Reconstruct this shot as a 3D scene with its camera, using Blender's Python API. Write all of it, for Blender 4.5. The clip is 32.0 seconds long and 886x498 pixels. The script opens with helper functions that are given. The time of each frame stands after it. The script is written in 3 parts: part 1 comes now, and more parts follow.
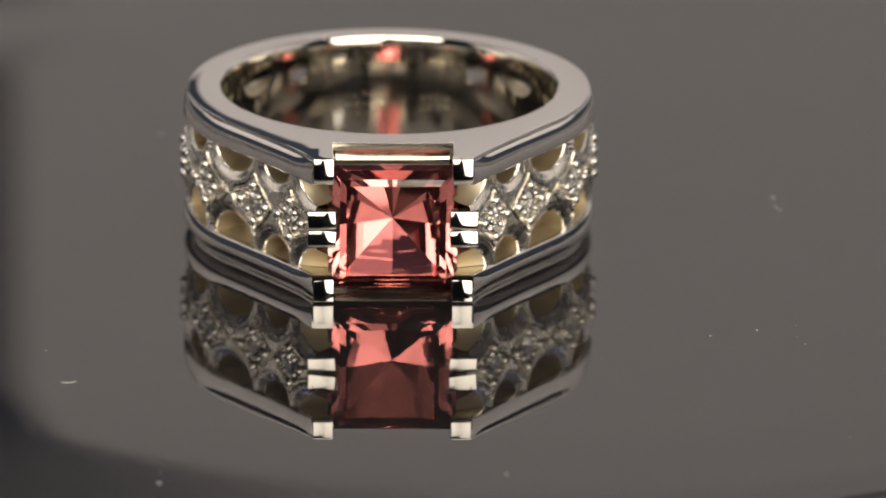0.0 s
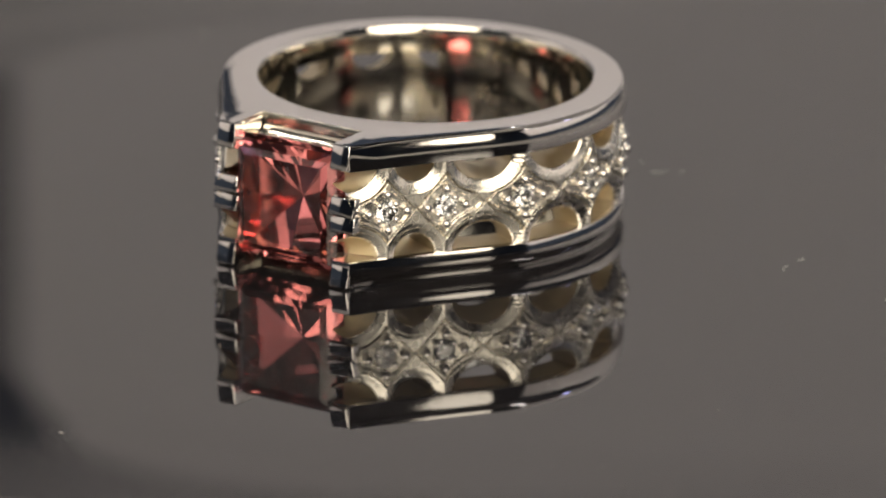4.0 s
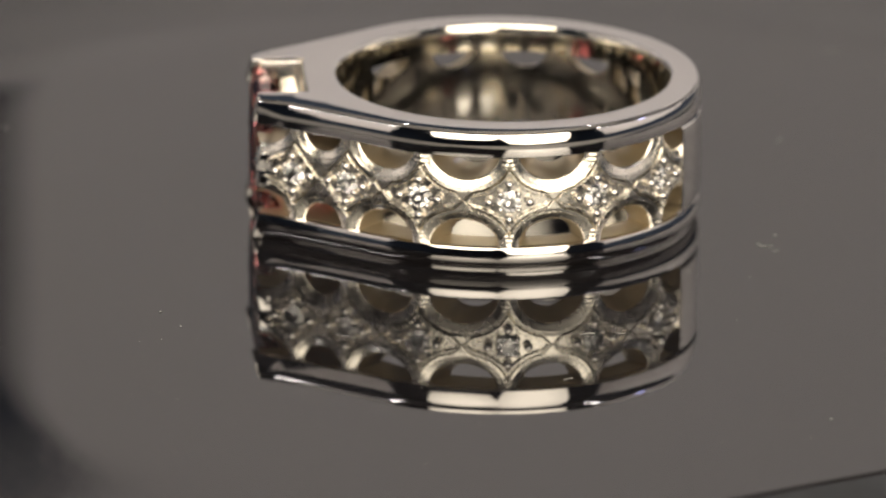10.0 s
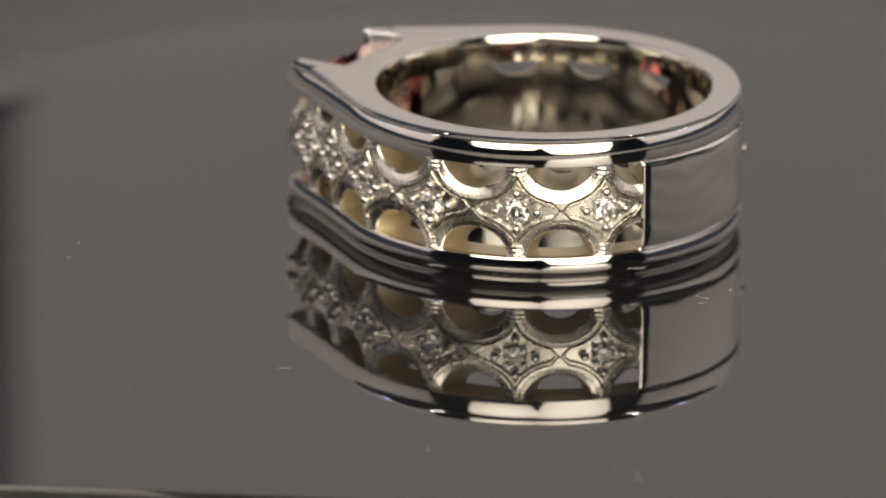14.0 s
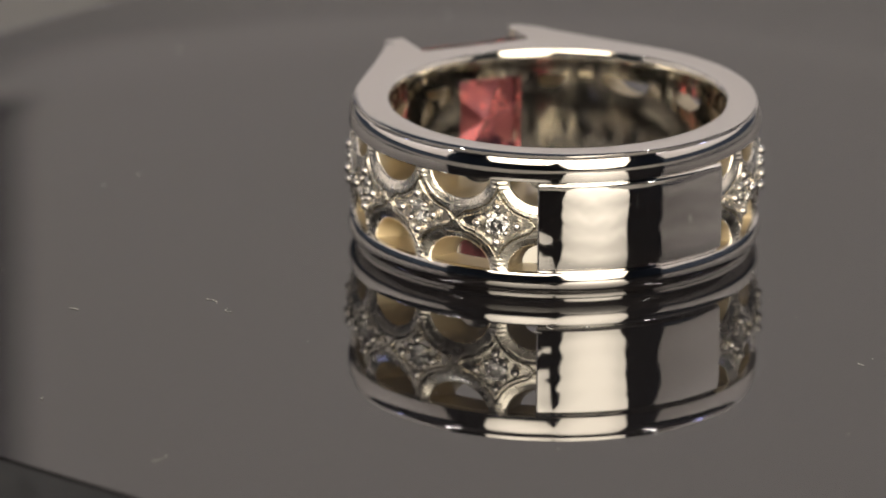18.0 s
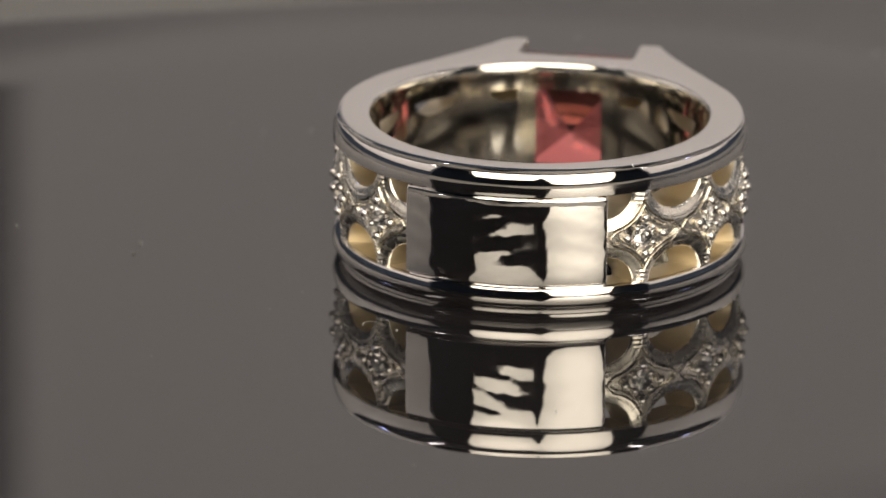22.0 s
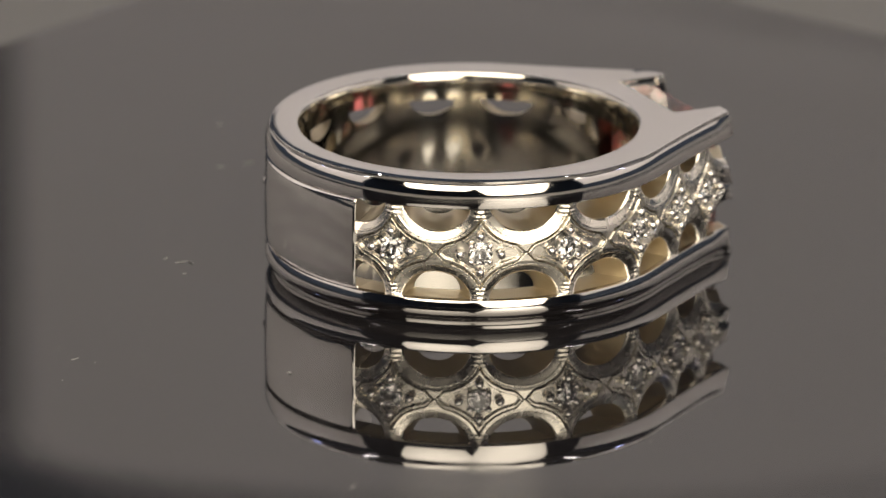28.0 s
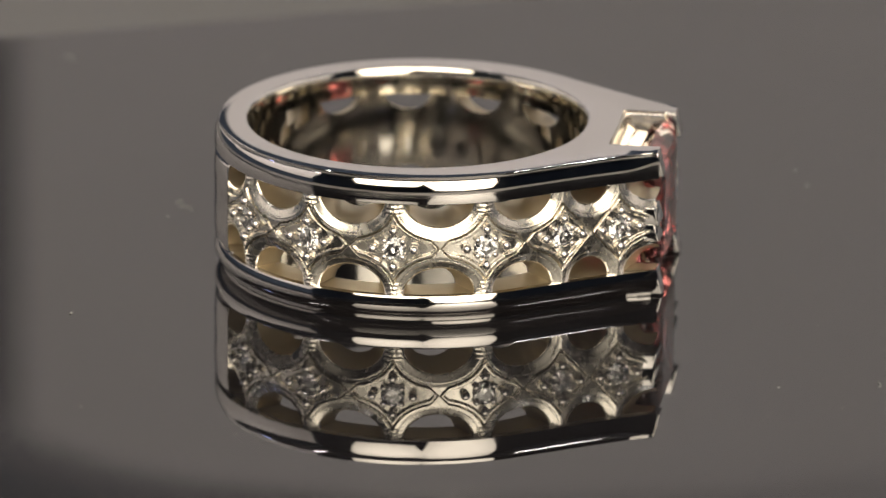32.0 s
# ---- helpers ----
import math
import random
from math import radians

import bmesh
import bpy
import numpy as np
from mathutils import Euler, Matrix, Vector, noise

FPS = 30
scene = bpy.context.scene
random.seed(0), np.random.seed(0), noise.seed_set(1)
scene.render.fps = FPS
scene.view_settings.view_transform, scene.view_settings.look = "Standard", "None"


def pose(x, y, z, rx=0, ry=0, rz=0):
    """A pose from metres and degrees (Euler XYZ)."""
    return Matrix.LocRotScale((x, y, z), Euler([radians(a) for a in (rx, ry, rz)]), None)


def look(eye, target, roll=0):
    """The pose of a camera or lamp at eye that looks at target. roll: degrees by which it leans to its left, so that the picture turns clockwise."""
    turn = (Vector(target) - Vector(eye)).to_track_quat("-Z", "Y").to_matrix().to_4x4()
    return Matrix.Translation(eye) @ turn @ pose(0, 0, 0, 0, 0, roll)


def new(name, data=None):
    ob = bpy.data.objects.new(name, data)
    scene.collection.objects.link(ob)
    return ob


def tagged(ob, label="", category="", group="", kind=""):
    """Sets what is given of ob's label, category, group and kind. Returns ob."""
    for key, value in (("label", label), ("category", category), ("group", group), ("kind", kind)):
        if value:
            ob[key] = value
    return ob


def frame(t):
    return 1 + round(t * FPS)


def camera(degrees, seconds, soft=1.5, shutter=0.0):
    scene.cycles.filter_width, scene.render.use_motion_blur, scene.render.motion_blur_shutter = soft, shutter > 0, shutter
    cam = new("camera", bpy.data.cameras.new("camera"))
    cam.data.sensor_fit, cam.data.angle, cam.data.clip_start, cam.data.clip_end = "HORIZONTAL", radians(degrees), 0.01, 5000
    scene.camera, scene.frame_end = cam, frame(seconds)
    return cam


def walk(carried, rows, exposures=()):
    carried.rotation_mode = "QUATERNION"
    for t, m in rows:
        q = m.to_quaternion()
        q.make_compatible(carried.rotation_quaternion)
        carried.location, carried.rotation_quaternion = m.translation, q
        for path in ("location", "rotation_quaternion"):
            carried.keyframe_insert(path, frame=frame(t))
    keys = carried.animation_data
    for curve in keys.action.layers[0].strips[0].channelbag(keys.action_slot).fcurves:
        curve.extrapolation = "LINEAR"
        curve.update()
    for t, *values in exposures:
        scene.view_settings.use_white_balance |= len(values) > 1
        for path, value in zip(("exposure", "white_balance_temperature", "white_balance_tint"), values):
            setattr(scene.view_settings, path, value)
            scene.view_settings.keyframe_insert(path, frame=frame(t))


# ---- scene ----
MM = 0.001
AIM = (-0.00130226, -0.00055627, -0.00054084)
EXPOSURES = [(0.0, 0.0), (32.0, 0.0)]
LAMP = 4.5
BACK_WATTS, SIDE_WATTS = 0.99, 2.12
SLAB_RZ = 0.0
SOFTBOXES = ((22.5, 31.5, 415.0, 690.0), (-19.5, 37.0, 395.0, 422.0))

# ---- camera: a long macro lens on a stand, held still ----
cam = camera(5.61, 32.0)
ELEV, DIST = radians(17.834), 0.47636
EYE = Vector((0, -DIST * math.cos(ELEV), DIST * math.sin(ELEV)))
VIEW = look(EYE, AIM, 0.44)
cam.data.dof.use_dof = True
cam.data.dof.focus_distance, cam.data.dof.aperture_fstop = 0.4605, 58.0
walk(cam, [(0.0, VIEW), (32.0, VIEW)], EXPOSURES)

# ---- light: two softboxes beside the camera, a grey paper sweep behind ----
world = bpy.data.worlds.new("world")
scene.world = world
world.use_nodes = True
world.node_tree.nodes["Background"].inputs[0].default_value = (0.028, 0.031, 0.038, 1)
world.node_tree.nodes["Background"].inputs[1].default_value = 1.0

TURN = -8.7454          # degrees a second, clockwise from above
RING_AT = (-4.2034, 1.7058)
RING_RZ = 1.6


# ---- materials ----
def material(name):
    m = bpy.data.materials.new(name)
    m.use_nodes = True
    nt = m.node_tree
    b = nt.nodes["Principled BSDF"]
    return m, nt, b


def noise_node(nt, scale, detail=4.0, rough=0.5):
    tc = nt.nodes.new("ShaderNodeTexCoord")
    n = nt.nodes.new("ShaderNodeTexNoise")
    n.inputs["Scale"].default_value = scale
    n.inputs["Detail"].default_value = detail
    n.inputs["Roughness"].default_value = rough
    nt.links.new(tc.outputs["Object"], n.inputs["Vector"])
    return n


def ramp_to(nt, src, dst, lo, hi, a=0.3, b=0.7):
    r = nt.nodes.new("ShaderNodeMapRange")
    r.inputs[1].default_value, r.inputs[2].default_value = a, b
    r.inputs[3].default_value, r.inputs[4].default_value = lo, hi
    nt.links.new(src, r.inputs[0])
    nt.links.new(r.outputs[0], dst)


def bump_to(nt, b, src, strength, distance):
    n = nt.nodes.new("ShaderNodeBump")
    n.inputs["Strength"].default_value = strength
    n.inputs["Distance"].default_value = distance
    nt.links.new(src, n.inputs["Height"])
    nt.links.new(n.outputs[0], b.inputs["Normal"])


def metal(name, colour, rough_lo, rough_hi, scale, bump=0.0, bump_scale=900.0, dist=0.00005):
    m, nt, b = material(name)
    b.inputs["Base Color"].default_value = (*colour, 1)
    b.inputs["Metallic"].default_value = 1.0
    n = noise_node(nt, scale)
    ramp_to(nt, n.outputs[0], b.inputs["Roughness"], rough_lo, rough_hi)
    if bump:
        k = noise_node(nt, bump_scale, 3.0)
        bump_to(nt, b, k.outputs[0], bump, dist)
    return m


GOLD = metal("polished_white_gold", (0.78, 0.755, 0.735), 0.035, 0.075, 700.0, 0.06, 260.0, 0.00012)
PLATE = metal("hand_polished_white_gold", (0.78, 0.76, 0.74), 0.02, 0.06, 900.0, 0.42, 280.0, 0.00012)
INNER = metal("inner_white_gold", (0.84, 0.805, 0.735), 0.06, 0.12, 800.0, 0.10, 600.0)
CAST = metal("cast_white_gold", (0.88, 0.84, 0.755), 0.19, 0.31, 1800.0, 0.45, 4600.0, 0.000018)
COVE = metal("brushed_white_gold", (0.76, 0.70, 0.58), 0.11, 0.20, 1500.0, 0.2, 3500.0, 0.00002)
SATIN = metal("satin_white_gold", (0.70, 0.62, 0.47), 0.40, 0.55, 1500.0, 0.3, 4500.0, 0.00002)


def gem(name, colour, ior, clear):
    m, nt, b = material(name)
    b.inputs["Base Color"].default_value = (*colour, 1)
    b.inputs["Roughness"].default_value = 0.0
    b.inputs["IOR"].default_value = ior
    b.inputs["Transmission Weight"].default_value = clear
    return m


STONE = gem("salmon_pink_stone", (1.0, 0.305, 0.30), 1.76, 0.99)
DIAMOND = gem("clear_diamond", (1.0, 1.0, 1.0), 2.42, 0.97)

SLAB, nt, b = material("black_glass")
b.inputs["Base Color"].default_value = (0.012, 0.011, 0.012, 1)
b.inputs["IOR"].default_value = 1.6
n = noise_node(nt, 40.0, 5.0)
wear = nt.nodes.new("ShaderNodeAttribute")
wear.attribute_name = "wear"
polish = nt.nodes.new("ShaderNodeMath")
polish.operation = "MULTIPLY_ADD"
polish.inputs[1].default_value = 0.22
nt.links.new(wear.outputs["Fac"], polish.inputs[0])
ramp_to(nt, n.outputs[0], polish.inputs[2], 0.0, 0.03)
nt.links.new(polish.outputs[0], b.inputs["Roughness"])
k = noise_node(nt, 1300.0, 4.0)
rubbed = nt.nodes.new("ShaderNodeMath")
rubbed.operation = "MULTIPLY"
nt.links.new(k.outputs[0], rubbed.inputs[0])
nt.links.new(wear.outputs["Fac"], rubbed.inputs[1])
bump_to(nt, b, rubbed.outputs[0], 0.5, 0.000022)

EDGE, nt, b = material("ground_black_glass")
b.inputs["Base Color"].default_value = (0.014, 0.014, 0.015, 1)
n = noise_node(nt, 900.0, 4.0)
ramp_to(nt, n.outputs[0], b.inputs["Roughness"], 0.3, 0.5)

DUST, nt, b = material("pale_dust")
b.inputs["Base Color"].default_value = (0.45, 0.44, 0.42, 1)
b.inputs["Roughness"].default_value = 0.8


def cloth(name, colour):
    m, nt, b = material(name)
    n = noise_node(nt, 12.0, 6.0)
    mix = nt.nodes.new("ShaderNodeMix")
    mix.data_type = "RGBA"
    mix.inputs[6].default_value = (*[c * 0.92 for c in colour], 1)
    mix.inputs[7].default_value = (*colour, 1)
    nt.links.new(n.outputs[0], mix.inputs[0])
    nt.links.new(mix.outputs[2], b.inputs["Base Color"])
    b.inputs["Roughness"].default_value = 0.9
    return m


PAPER = cloth("grey_paper", (0.597, 0.576, 0.590))
SIDE_PAPER = cloth("side_paper", (0.74, 0.705, 0.70))
DARK = cloth("dark_cloth", (0.030, 0.044, 0.072))
CEILING = cloth("ceiling_paint", (0.62, 0.63, 0.66))
TABLE = cloth("table_cloth", (0.17, 0.165, 0.16))
BLACK, nt, b = material("black_plastic")
b.inputs["Base Color"].default_value = (0.02, 0.02, 0.02, 1)
b.inputs["Roughness"].default_value = 0.45


def lamp_cloth(name, colour, strength):
    """Lit cloth: brightest over its bulb, fading towards the seams."""
    m, nt, b = material(name)
    b.inputs["Base Color"].default_value = (0.8, 0.8, 0.8, 1)
    b.inputs["Emission Color"].default_value = (*colour, 1)
    tc = nt.nodes.new("ShaderNodeTexCoord")
    mp = nt.nodes.new("ShaderNodeMapping")
    mp.inputs["Location"].default_value = (-1, -1, 0)
    mp.inputs["Scale"].default_value = (2, 2, 0)
    ln = nt.nodes.new("ShaderNodeVectorMath")
    ln.operation = "LENGTH"
    nt.links.new(tc.outputs["Generated"], mp.inputs[0])
    nt.links.new(mp.outputs[0], ln.inputs[0])
    ramp_to(nt, ln.outputs["Value"], b.inputs["Emission Strength"], strength * 1.12, strength * 0.5, 0.45, 1.3)
    return m


GLOW = lamp_cloth("softbox_cloth", (1.0, 0.89, 0.725), LAMP)
GLOW_COOL = lamp_cloth("window_glow", (0.42, 0.48, 1.0), 60.0)


# ---- mesh helpers ----
def part(name, bm, mat, parent, label="", smooth=35, recalc=True):
    if recalc:
        bmesh.ops.recalc_face_normals(bm, faces=bm.faces)
    me = bpy.data.meshes.new(name)
    bm.to_mesh(me)
    bm.free()
    return link(name, me, mat, parent, label, smooth)


def link(name, me, mat, parent, label="", smooth=35):
    me.materials.append(mat)
    if smooth:
        me.polygons.foreach_set("use_smooth", [True] * len(me.polygons))
        me.set_sharp_from_angle(angle=radians(smooth))
    ob = new(name, me)
    ob.parent = parent
    if label:
        tagged(ob, label)
    return ob


def grid_mesh(bm, P, closed=False):
    """P: rows x columns x 3, in millimetres; quads between neighbours."""
    V = [[bm.verts.new(tuple(p)) for p in row] for row in np.asarray(P) * MM]
    for a, c in zip(V, V[1:]):
        n = len(a)
        for j in range(n if closed else n - 1):
            k = (j + 1) % n
            bm.faces.new((a[j], a[k], c[k], c[j]))
    return V


def loft_loop(bm, loops):
    """loops of equal length, closed, in millimetres."""
    return grid_mesh(bm, np.array(loops), True)


def box(bm, x0, x1, y0, y1, z0, z1, bevel=0.0):
    g = bmesh.ops.create_cube(bm, size=1.0)
    for v in g["verts"]:
        v.co = Vector(((x0 + x1) / 2 + v.co.x * (x1 - x0), (y0 + y1) / 2 + v.co.y * (y1 - y0), (z0 + z1) / 2 + v.co.z * (z1 - z0))) * MM
    if bevel:
        es = list({e for v in g["verts"] for e in v.link_edges})
        bmesh.ops.bevel(bm, geom=es, offset=bevel * MM, segments=3, affect="EDGES", profile=0.5)
    return g["verts"]


# ---- the plan of the ring, in millimetres: stone towards -y ----
R_OUT, R_IN = 10.72, 8.73
BORE_Y = 0.28           # the bore sits back from the outer circle, away from the stone
H, Z1, Z2 = 7.75, 1.42, 6.33
HL = 7.88              # twice the height of the stars' middle
END, ARM_X, CHORD = (4.15, -12.9), 3.05, -10.1
FLARE = radians(54)


def plan_curve():
    """Right half of the outer contour, from the claw end to the middle of the back."""
    p0 = np.array((R_OUT * math.sin(FLARE), -R_OUT * math.cos(FLARE)))
    t0 = np.array((-math.cos(FLARE), -math.sin(FLARE)))
    p1 = np.array(END)
    t1 = np.array((-0.58, -1.0)) / math.hypot(0.58, 1.0)
    L = np.linalg.norm(p1 - p0)
    u = np.linspace(1, 0, 120)[:, None]
    herm = (2 * u**3 - 3 * u**2 + 1) * p0 + (u**3 - 2 * u**2 + u) * t0 * L * 1.05 + (-2 * u**3 + 3 * u**2) * p1 + (u**3 - u**2) * t1 * L * 0.9
    a = np.linspace(FLARE, math.pi, 300)[1:]
    arc = np.stack([R_OUT * np.sin(a), -R_OUT * np.cos(a)], 1)
    pts = np.concatenate([herm, arc])
    s = np.concatenate([[0], np.cumsum(np.linalg.norm(np.diff(pts, axis=0), axis=1))])
    return pts, s


PLAN, PLAN_S = plan_curve()
S_END = PLAN_S[-1]


def C(s):
    s = np.asarray(s, float)
    return np.stack([np.interp(s, PLAN_S, PLAN[:, 0]), np.interp(s, PLAN_S, PLAN[:, 1])], -1)


def N(s):
    d = C(np.minimum(np.asarray(s) + 0.05, S_END)) - C(np.maximum(np.asarray(s) - 0.05, 0))
    d /= np.linalg.norm(d, axis=-1, keepdims=True)
    return np.stack([d[..., 1], -d[..., 0]], -1)


def s_near(x, y):
    return float(PLAN_S[np.argmin(np.hypot(PLAN[:, 0] - x, PLAN[:, 1] - y))])


def s_angle(deg):
    """Along the contour at so many degrees from the stone."""
    a = np.degrees(np.arctan2(PLAN[:, 0], -PLAN[:, 1]))
    return float(np.interp(deg, a, PLAN_S))


S_CHORD = float(np.interp(CHORD, PLAN[:, 1], PLAN_S))
S_FLARE = s_angle(54)
PHI_B = math.degrees(math.asin(2.73 / R_IN))


def inner(s):
    """The inner end of the wall behind the contour at s."""
    s = np.asarray(s, float)
    c = C(s)
    ang = np.where(s < S_FLARE, np.interp(s, [S_CHORD, S_FLARE], [PHI_B, 54]), np.degrees(np.arctan2(c[..., 0], -c[..., 1])))
    ang = np.radians(ang)
    q = np.stack([R_IN * np.sin(ang), BORE_Y - R_IN * np.cos(ang)], -1)
    arm = np.stack([np.full(s.shape, ARM_X), c[..., 1]], -1)
    return np.where((s < S_CHORD)[..., None], arm, q)


STARS = [s_angle(d) for d in (25.4, 40.3, 63.6, 89.2, 114.5, 139.4)]
PLATE_DEG = 150.7
S_PLATE = s_angle(PLATE_DEG)
PILLAR = 0.54
HOLES = [(-0.05, STARS[0] - 0.42 + 0.05, 1.30)]
for a_, b_ in zip(STARS, STARS[1:]):
    w_ = (b_ - a_) / 2 - PILLAR
    HOLES.append(((a_ + b_) / 2, w_, min(1.42, 0.50 + 0.52 * w_)))
HOLES.append((S_PLATE, S_PLATE - STARS[-1] - PILLAR, 1.45))


HOLES_IN = [(c, w * 0.82, d * 0.70) for c, w, d in HOLES]


def z_low(s, holes=HOLES):
    s = np.asarray(s, float)
    z = np.full(s.shape, Z1)
    for c, w, d in holes:
        k = 1 - ((s - c) / w) ** 2
        z = np.maximum(z, np.where(k > 0, Z1 + d * np.sqrt(np.maximum(k, 0)), Z1))
    return z


def relief(s, z):
    """Height of the lattice over the contour, in millimetres."""
    near = np.full(s.shape, 9.0)
    for c, w, d in HOLES:
        for zz in (z - Z1, HL - z - Z1):
            x, y = (s - c) / w, np.maximum(zz, 0.0) / d
            F = np.sqrt(x * x + y * y) + 1e-6
            g = np.sqrt((x / w) ** 2 + (y / d) ** 2) / F + 1e-6
            near = np.minimum(near, np.maximum((F - 1) / g, 0))
    off = np.min([np.abs(s - c) for c in STARS], axis=0)
    mid = np.min([np.abs(s - c) for c, w, d in HOLES], axis=0)
    dz = np.abs(z - HL / 2)
    point = 0.60 + 1.1 * mid - 1.0 * dz
    inside = -np.log(np.exp(-28 * near) + np.exp(-28 * point)) / 28

    def ease(v, lo, hi):
        k = np.clip((v - lo) / (hi - lo), 0, 1)
        return k * k * (3 - 2 * k)
    # bands that fall away from the stars into the arches
    slope = np.clip((0.66 - near) / 0.66, 0, 1)
    h = -0.27 * slope ** 1.25 - 0.05 * np.clip((0.10 - near) / 0.10, 0, 1) ** 2 + 0.018 * ease(near, 0.36, 0.40) - 0.018 * ease(near, 0.44, 0.48)
    # cut groove round each star, its raised rim and the sunk ground inside
    h = h - 0.46 * ease(inside, 0.60, 0.65) + 0.51 * ease(inside, 0.68, 0.73) - 0.16 * ease(inside, 0.84, 0.93)
    ribbed = np.clip(1.5 - 3 * off, 0, 1) * np.clip((dz - 1.75) / 0.1, 0, 1)
    ribbed = ribbed * (s > STARS[1] + 1)
    h = h + 0.025 * ribbed * np.sin(z * 26.0)
    h = np.where(np.hypot(off, z - HL / 2) < 0.58, -0.52, h)
    return h - 0.03


def columns(s0, s1, n, holes=HOLES):
    """Stations from s0 to s1, thick where the holes' ends are steep."""
    s = set(np.linspace(s0, s1, n))
    for c, w, d in holes:
        for t in np.linspace(0, math.pi, 65):
            v = c + w * math.cos(t)
            if s0 <= v <= s1:
                s.add(v)
    s = sorted(s)
    out = [s[0]]
    for v in s[1:]:
        if v - out[-1] > 0.004:
            out.append(v)
    return np.array(out)


def mirror_x(P, side):
    P = np.array(P, float)
    P[..., 0] *= side
    return P


def lattice(parent, side):
    """The pierced gallery between the rails on one side of the ring."""
    s = columns(0.0, S_PLATE, 1000)
    lo = z_low(s)
    v = np.linspace(0, 1, 221)
    Z = lo[:, None] + (HL - 2 * lo)[:, None] * v[None, :]
    S = np.repeat(s[:, None], len(v), 1)
    h = relief(S, Z)
    xy = C(S) + N(S) * h[..., None]
    bm = bmesh.new()
    grid_mesh(bm, mirror_x(np.concatenate([xy, Z[..., None]], -1), side))
    front = part("lattice", bm, CAST, parent, "pierced lattice of arches cast in white gold", 180)
    # walls of each opening, narrowing from the face to the finger side
    for c, w, d in HOLES:
        m = np.abs(s - c) < w + 0.02
        sm = c + (s[m] - c) * 0.82
        inn, zi = inner(sm), z_low(sm, HOLES_IN)
        for j, zz, zo in ((0, lo, zi), (-1, HL - lo, HL - zi)):
            bm = bmesh.new()
            rows = []
            for k in np.linspace(0, 1, 7):
                p = xy[m, j] * (1 - k) + inn * k
                rows.append(np.concatenate([p, (zz[m] * (1 - k**1.5) + zo * k**1.5)[:, None]], -1))
            grid_mesh(bm, mirror_x(np.array(rows), side))
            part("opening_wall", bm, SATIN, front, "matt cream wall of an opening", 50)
    # finger side between the holes
    si = columns(S_CHORD, S_PLATE, 200, HOLES_IN)
    inn, zi = inner(si), z_low(si, HOLES_IN)
    P = np.concatenate([np.repeat(inn[:, None], 2, 1), np.stack([zi, HL - zi], 1)[..., None]], -1)
    bm = bmesh.new()
    grid_mesh(bm, mirror_x(P, side))
    part("sleeve_wall", bm, INNER, front, "polished finger side", 60)
    return front


def outline(off):
    """The closed plan of a rail, its outer edge moved inwards by off."""
    s = np.concatenate([np.linspace(0, S_FLARE, 40), np.linspace(S_FLARE, S_END, 110)[1:]])
    right = C(s) - N(s) * off
    right[0] = (END[0] - off * 0.35, END[1] + off * 0.25)
    k = np.clip(1 - s / 1.6, 0, 1)[:, None]
    right = right * (1 - k) + (C(s) - N(s) * off * 0.35 + np.array((0, off * 0.25)) * (s < 0.05)[:, None]) * k
    left = right[::-1][1:] * (-1, 1)
    o = off * 0.3
    back = CHORD - 0.08 + o * 0.4
    notch = [(-ARM_X - o, END[1] + off * 0.25), (-ARM_X - o, back - 0.02), (-ARM_X + 0.3, back), (-1.2, back - 0.03), (1.2, back - 0.03), (ARM_X - 0.3, back), (ARM_X + o, back - 0.02), (ARM_X + o, END[1] + off * 0.25)]
    return np.concatenate([right, left, np.array(notch)])


